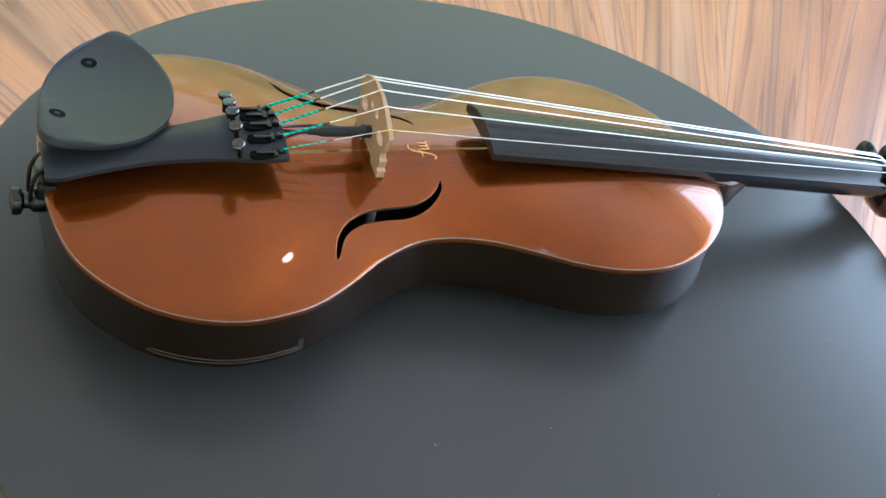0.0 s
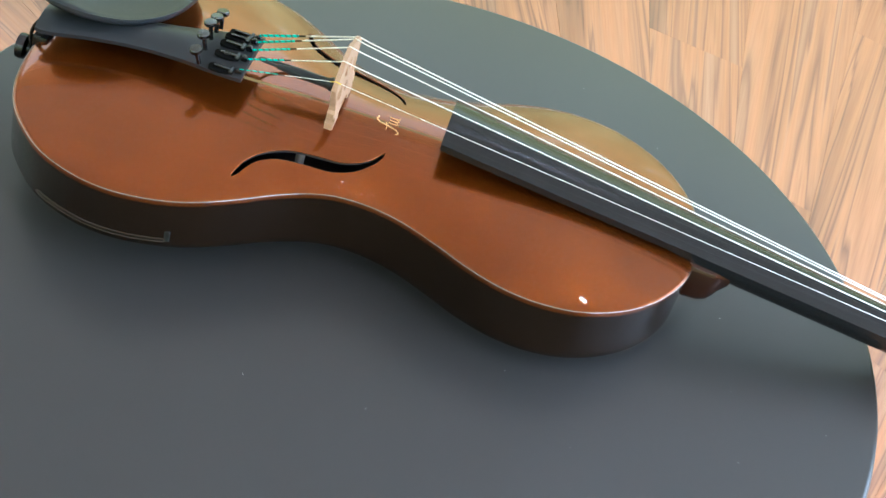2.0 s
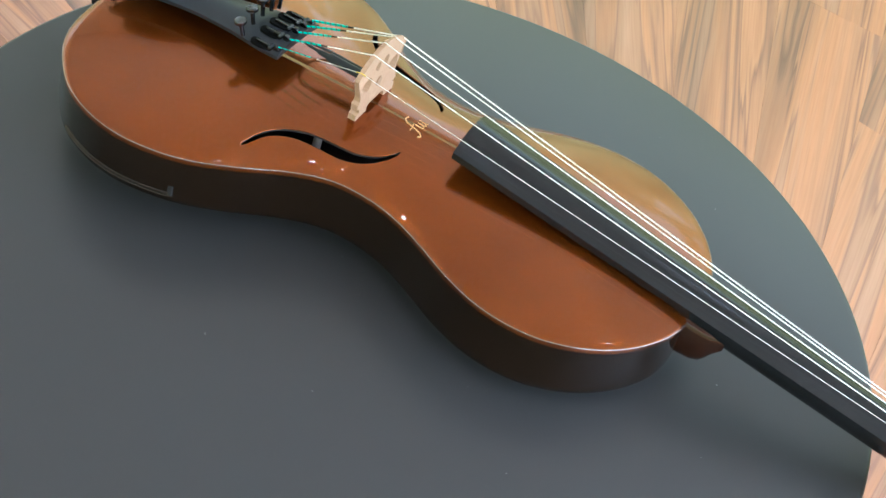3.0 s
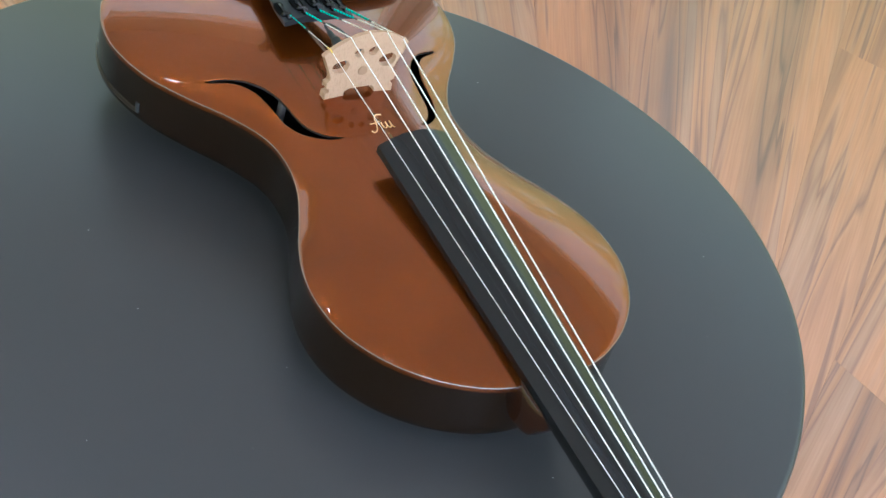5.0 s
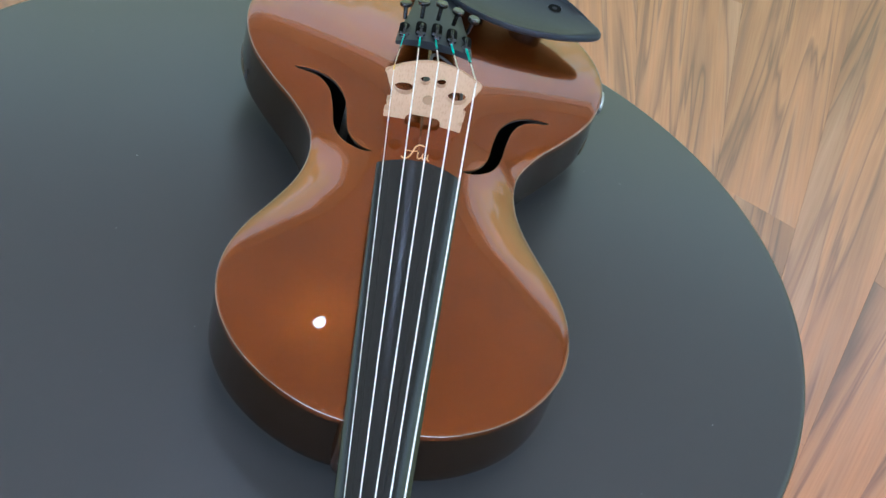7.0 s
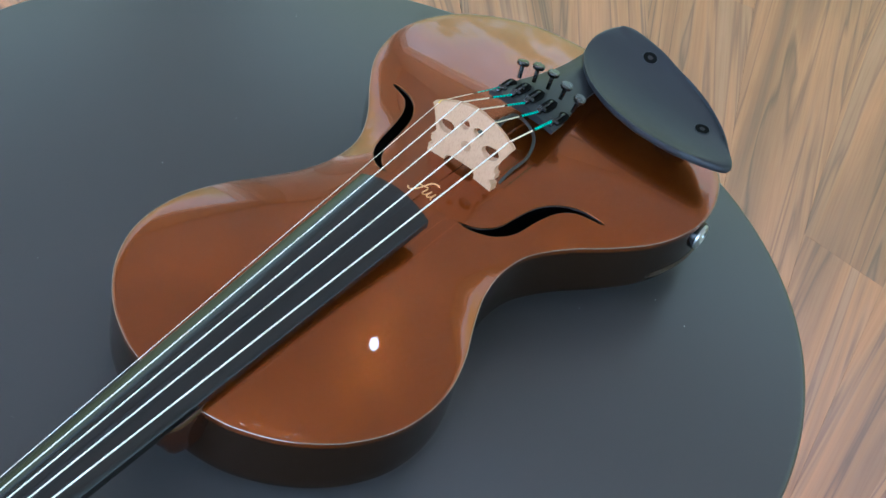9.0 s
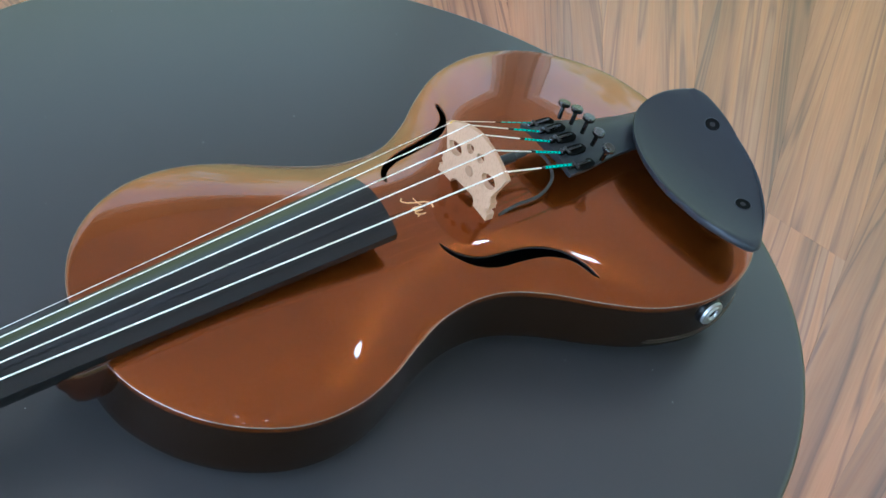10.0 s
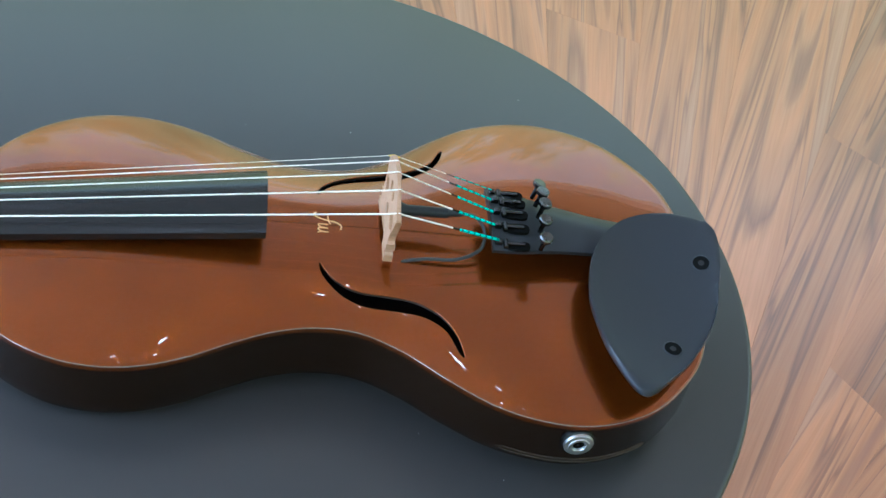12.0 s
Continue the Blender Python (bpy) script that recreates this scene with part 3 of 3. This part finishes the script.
    part("end_pin", lathe(pin, pose(-0.003, 0, -0.0135, 0, -90, 0), 24), M_METAL, v, "turned black end pin")


def bridge(v):
    half = [(0.0208, 0.0), (0.0208, 0.0046), (0.0188, 0.0052), (0.0186, 0.0068), (0.0206, 0.0078), (0.0208, 0.0112), (0.0192, 0.0122), (0.0190, 0.0145),
            (0.0203, 0.0180), (0.0228, 0.0235), (0.0252, 0.0290)]
    top = [(y, 0.0393 - 0.0100 * (y / 0.0254) ** 2) for y in np.linspace(0.0240, -0.0240, 17)]
    under = [(-0.0095, 0.0), (-0.0092, 0.0040), (-0.0070, 0.0056), (0.0, 0.0060), (0.0070, 0.0056), (0.0092, 0.0040), (0.0095, 0.0)]
    outer = half + top + [(-y, z) for y, z in reversed(half)] + under
    hole = lambda cy, cz, ry, rz: [(cy + ry * math.cos(a), cz + rz * math.sin(a)) for a in np.linspace(0, 2 * math.pi, 16, endpoint=False)]
    holes = [hole(-0.0140, 0.0205, 0.0052, 0.0038), hole(0.0140, 0.0205, 0.0052, 0.0038), hole(-0.0042, 0.0275, 0.0028, 0.0026), hole(0.0042, 0.0275, 0.0028, 0.0026)]
    bm = prism(outer, -1.0, 1.0, holes)
    foot = arch(0.1585, 0.021) - 0.0005
    for q in bm.verts:
        y, z, s = q.co.x, q.co.y, q.co.z
        thick = 0.0007 + 0.0015 * max(0.0, 1 - z / 0.040)
        lift = foot + z + 0.0012 * (y / 0.022) * (z / 0.03)
        if z < 0.0005:
            lift = arch(0.1585, y) - 0.0004
        q.co = (0.1585 + s * thick - 0.0012 * z / 0.040, y, lift)
    bmesh.ops.bevel(bm, geom=[e for e in bm.edges if e.calc_face_angle(0) > 1.0], offset=0.00035, segments=1, affect="EDGES")
    body = part("bridge", bm, M_MAPLE, v, "tan maple bridge with cut-outs", smooth=False)
    part("pickup_disc", lathe([(0.0001, 0.0026), (0.0026, 0.0026), (0.0030, 0.0022), (0.0030, 0.0)], pose(0.1575, 0, foot + 0.0160, 0, 90, 0), 20), M_DISC, body, "small brown round pickup disc")
    # pickup plug and its cable behind the bridge
    plug = part("pickup_plug", tube([(0.1572, -0.001, 0.0262), (0.1530, -0.001, 0.0262), (0.1528, -0.001, 0.0262), (0.1500, -0.001, 0.0262), (0.1300, -0.001, 0.0264), (0.1290, -0.001, 0.0264), (0.1230, -0.001, 0.0265)],
                                    [0.0034, 0.0034, 0.0040, 0.0028, 0.0026, 0.0018, 0.0015], 18), M_BLACK, v, "slim black pickup plug on the bridge")
    cable = smooth_line([(0.1235, -0.001, 0.0265), (0.1160, 0.000, 0.0262), (0.1115, 0.006, 0.0225), (0.1135, 0.014, 0.0180), (0.1250, 0.019, 0.0150), (0.1400, 0.0195, 0.0145), (0.1500, 0.020, 0.0125), (0.1540, 0.021, 0.0100)], 40)
    part("cable", tube([tuple(q) for q in cable], 0.00085, 10), M_RUBBER, plug, "thin grey looped cable")


def strings(v):
    gauge = (0.00018, 0.00032, 0.00035, 0.00038, 0.00043)
    for k in range(5):
        tail, top, nut = string_line(k)
        r = gauge[k]
        at = lambda u: tail.lerp(top, u)
        st = part("string", tube([at(0.47), at(0.96), top + Vector((0, 0, r)), top.lerp(nut, 0.02), nut, nut + Vector((0.018, -0.004 * (k - 2) / 2, -0.012))], r, 8), M_STEEL, v, "bright wound steel string")
        part("silk_wrap", tube([at(0.0), at(0.40)], r * 1.6, 8), M_GREEN, st, "green and black thread wrapping")
        part("sleeve", tube([at(0.40), at(0.47)], r * 1.15, 8), M_EBONY, st, "black wrapped end")
        if k == 0:
            part("bridge_sleeve", tube([top.lerp(tail, 0.06), top + Vector((0, 0, r)), top.lerp(nut, 0.008)], r * 2.0, 8), M_YELLOW, st, "small yellow sleeve over the bridge")


def neck(v):
    xs = np.linspace(0.217, 0.486, 24)
    part("fingerboard", loft([board_ring(x) for x in xs]), M_EBONY, v, "black fingerboard without frets")
    rings = []
    for x in np.linspace(0.350, 0.492, 30):
        h = board_half(min(x, 0.486)) * 0.96
        z = board_top(min(x, 0.486)) - 0.0044
        rings.append([(x, h * math.cos(math.pi * k / 14), z - 0.0115 * math.sin(math.pi * k / 14) ** 0.9) for k in range(15)])
    part("neck", loft(rings), M_EBONY, v, "black painted violin neck")
    rings = []
    for x, h, low in ((0.352, 0.0184, -0.0240), (0.364, 0.0184, -0.0240), (0.3705, 0.0182, -0.0236), (0.3745, 0.0176, -0.0220), (0.3770, 0.0166, -0.0190), (0.3790, 0.0158, -0.0150), (0.3830, 0.0150, -0.0095)):
        top = board_top(x) - 0.0046
        ring = []
        for k in range(24):
            c, s = math.cos(2 * math.pi * k / 24), math.sin(2 * math.pi * k / 24)
            ring.append((x, h * math.copysign(abs(c) ** 0.42, c), (top + low) / 2 + (top - low) / 2 * math.copysign(abs(s) ** 0.42, s)))
        rings.append(ring)
    part("heel", loft(rings), M_HEEL, v, "rounded dark brown heel block")
    z = board_top(0.486)
    part("nut", box_mesh(0.486, -0.0135, z - 0.003, 0.491, 0.0135, z + 0.0065, bevel=0.001), M_EBONY, v, "black string nut")
    # peg box, pegs and scroll
    rings = []
    for x, h, top, low in ((0.489, 0.0130, -0.0125, -0.030), (0.495, 0.0130, -0.0130, -0.0385), (0.505, 0.0125, -0.0140, -0.0415), (0.530, 0.0110, -0.0200, -0.0430), (0.552, 0.0095, -0.0260, -0.0430)):
        ring = []
        for k in range(16):
            a = 2 * math.pi * k / 16 + math.pi / 16
            c, s = math.cos(a), math.sin(a)
            ring.append((x, h * math.copysign(abs(c) ** 0.5, c), (top + low) / 2 + (top - low) / 2 * math.copysign(abs(s) ** 0.5, s)))
        rings.append(ring)
    part("peg_box", loft(rings), M_RIB, v, "dark brown peg box")
    part("scroll", lathe([(0.0001, -0.0165), (0.006, -0.0160), (0.007, -0.010), (0.0125, -0.009), (0.0130, 0.0), (0.0125, 0.009), (0.007, 0.010), (0.006, 0.0160), (0.0001, 0.0165)], pose(0.562, 0, -0.031, 90, 0, 0), 32), M_RIB, v, "dark brown turned scroll")
    for k, (x, side) in enumerate(((0.501, 1), (0.508, -1), (0.520, 1), (0.528, -1), (0.538, 1))):
        prof = [(0.0034, -0.014), (0.0036, 0.014), (0.0052, 0.0155), (0.0040, 0.0180), (0.0046, 0.021), (0.0086, 0.026), (0.0092, 0.031), (0.0070, 0.0355), (0.0015, 0.0368)]
        peg = lathe(prof, pose(x, 0, -0.020 - 0.18 * (x - 0.5), -90 if side > 0 else 90, 0, 0), 20)
        for q in peg.verts:
            if abs(q.co.y) > 0.022:
                q.co.x = x + (q.co.x - x) * 0.62
        part("tuning_peg", peg, M_EBONY, v, "black turned tuning peg")


def jack_socket(v):
    k = int(np.argmin(np.linalg.norm(OUTLINE - np.array([0.0705, 0.105]), axis=1)))
    n = -INWARD[k]
    m = Matrix.Translation((*OUTLINE[k], -0.0112)) @ Vector((n[0], n[1], 0)).to_track_quat("Z", "Y").to_matrix().to_4x4()
    socket = part("jack_socket", lathe([(0.0080, -0.002), (0.0080, 0.0006), (0.0076, 0.0010), (0.0060, 0.0011)], m, 36), M_EBONY, v, "round jack socket in the rib")
    part("jack_ring", lathe([(0.0070, 0.0008), (0.0070, 0.0018), (0.0066, 0.0024), (0.0050, 0.0025), (0.0046, 0.0030), (0.0034, 0.0030), (0.0029, 0.0024), (0.0028, 0.0010)], m, 36), M_NICKEL, socket, "shiny nickel ring")
    # The bore is not cut: a black disc carries its shade.
    part("jack_bore", lathe([(0.0001, 0.0014), (0.0026, 0.0014), (0.0029, 0.0016)], m, 24), M_RECESS_SHADE, socket, "flat black disc, painted shade of the socket bore")
    part("jack_contact", lathe([(0.0001, 0.0018), (0.0009, 0.0018), (0.0011, 0.0014)], m, 16), M_METAL, socket)


def emblem(v):
    """Gold script letters f and u in front of the bridge."""
    def stroke(points, width):
        pts = smooth_line([(0.1875 + 0.88 * (x - 0.1875), 0.88 * y) for x, y in points], 26)
        return tube([(x, y, arch(x, y) + 0.00015) for x, y in pts], width, 6)
    ob = part("letter_f", stroke([(0.1795, 0.0035), (0.1790, 0.0005), (0.1815, -0.0020), (0.1870, -0.0035), (0.1920, -0.0055), (0.1940, -0.0080), (0.1925, -0.0095)], 0.00042), M_GOLD, v, "gold script letters on the top")
    part("letter_f_bar", stroke([(0.1862, -0.0072), (0.1860, -0.0035), (0.1850, -0.0005)], 0.0003), M_GOLD, ob)
    part("letter_u", stroke([(0.1862, 0.0000), (0.1890, -0.0004), (0.1918, 0.0000), (0.1905, 0.0020), (0.1862, 0.0028), (0.1900, 0.0026), (0.1920, 0.0034), (0.1900, 0.0052), (0.1860, 0.0058), (0.1905, 0.0056), (0.1920, 0.0066)], 0.00038), M_GOLD, ob)


def violin():
    v = thing("violin", "glossy amber brown five-string electric violin lying on the round table", "violin", VIOLIN)
    violin_body(v)
    neck(v)
    tailpiece(v)
    chin_rest(v)
    bridge(v)
    strings(v)
    jack_socket(v)
    emblem(v)


violin()


# ---- dust on the table ----
def dust():
    bm = bmesh.new()
    rng = random.Random(5)
    for _ in range(24):
        a, r = rng.uniform(0, 2 * math.pi), TABLE_R * 0.96 * math.sqrt(rng.random())
        size = rng.uniform(0.00010, 0.00024)
        x, y = r * math.cos(a), r * math.sin(a)
        bmesh.ops.create_icosphere(bm, subdivisions=1, radius=size, matrix=Matrix.Translation((x, y, size * 0.6)) @ pose(0, 0, 0, 0, 0, rng.uniform(0, 180)) @ Matrix.Diagonal((rng.uniform(1, 3), 1, 0.6, 1)))
    ob = part("dust", bm, M_DUST, None)
    ob.matrix_basis = pose(CX, CY, 0)
    tagged(ob, "tiny pale dust specks on the black table", "dust", kind="stuff")


M_DUST = mat("pale_dust", (0.36, 0.36, 0.35), 0.9)
dust()


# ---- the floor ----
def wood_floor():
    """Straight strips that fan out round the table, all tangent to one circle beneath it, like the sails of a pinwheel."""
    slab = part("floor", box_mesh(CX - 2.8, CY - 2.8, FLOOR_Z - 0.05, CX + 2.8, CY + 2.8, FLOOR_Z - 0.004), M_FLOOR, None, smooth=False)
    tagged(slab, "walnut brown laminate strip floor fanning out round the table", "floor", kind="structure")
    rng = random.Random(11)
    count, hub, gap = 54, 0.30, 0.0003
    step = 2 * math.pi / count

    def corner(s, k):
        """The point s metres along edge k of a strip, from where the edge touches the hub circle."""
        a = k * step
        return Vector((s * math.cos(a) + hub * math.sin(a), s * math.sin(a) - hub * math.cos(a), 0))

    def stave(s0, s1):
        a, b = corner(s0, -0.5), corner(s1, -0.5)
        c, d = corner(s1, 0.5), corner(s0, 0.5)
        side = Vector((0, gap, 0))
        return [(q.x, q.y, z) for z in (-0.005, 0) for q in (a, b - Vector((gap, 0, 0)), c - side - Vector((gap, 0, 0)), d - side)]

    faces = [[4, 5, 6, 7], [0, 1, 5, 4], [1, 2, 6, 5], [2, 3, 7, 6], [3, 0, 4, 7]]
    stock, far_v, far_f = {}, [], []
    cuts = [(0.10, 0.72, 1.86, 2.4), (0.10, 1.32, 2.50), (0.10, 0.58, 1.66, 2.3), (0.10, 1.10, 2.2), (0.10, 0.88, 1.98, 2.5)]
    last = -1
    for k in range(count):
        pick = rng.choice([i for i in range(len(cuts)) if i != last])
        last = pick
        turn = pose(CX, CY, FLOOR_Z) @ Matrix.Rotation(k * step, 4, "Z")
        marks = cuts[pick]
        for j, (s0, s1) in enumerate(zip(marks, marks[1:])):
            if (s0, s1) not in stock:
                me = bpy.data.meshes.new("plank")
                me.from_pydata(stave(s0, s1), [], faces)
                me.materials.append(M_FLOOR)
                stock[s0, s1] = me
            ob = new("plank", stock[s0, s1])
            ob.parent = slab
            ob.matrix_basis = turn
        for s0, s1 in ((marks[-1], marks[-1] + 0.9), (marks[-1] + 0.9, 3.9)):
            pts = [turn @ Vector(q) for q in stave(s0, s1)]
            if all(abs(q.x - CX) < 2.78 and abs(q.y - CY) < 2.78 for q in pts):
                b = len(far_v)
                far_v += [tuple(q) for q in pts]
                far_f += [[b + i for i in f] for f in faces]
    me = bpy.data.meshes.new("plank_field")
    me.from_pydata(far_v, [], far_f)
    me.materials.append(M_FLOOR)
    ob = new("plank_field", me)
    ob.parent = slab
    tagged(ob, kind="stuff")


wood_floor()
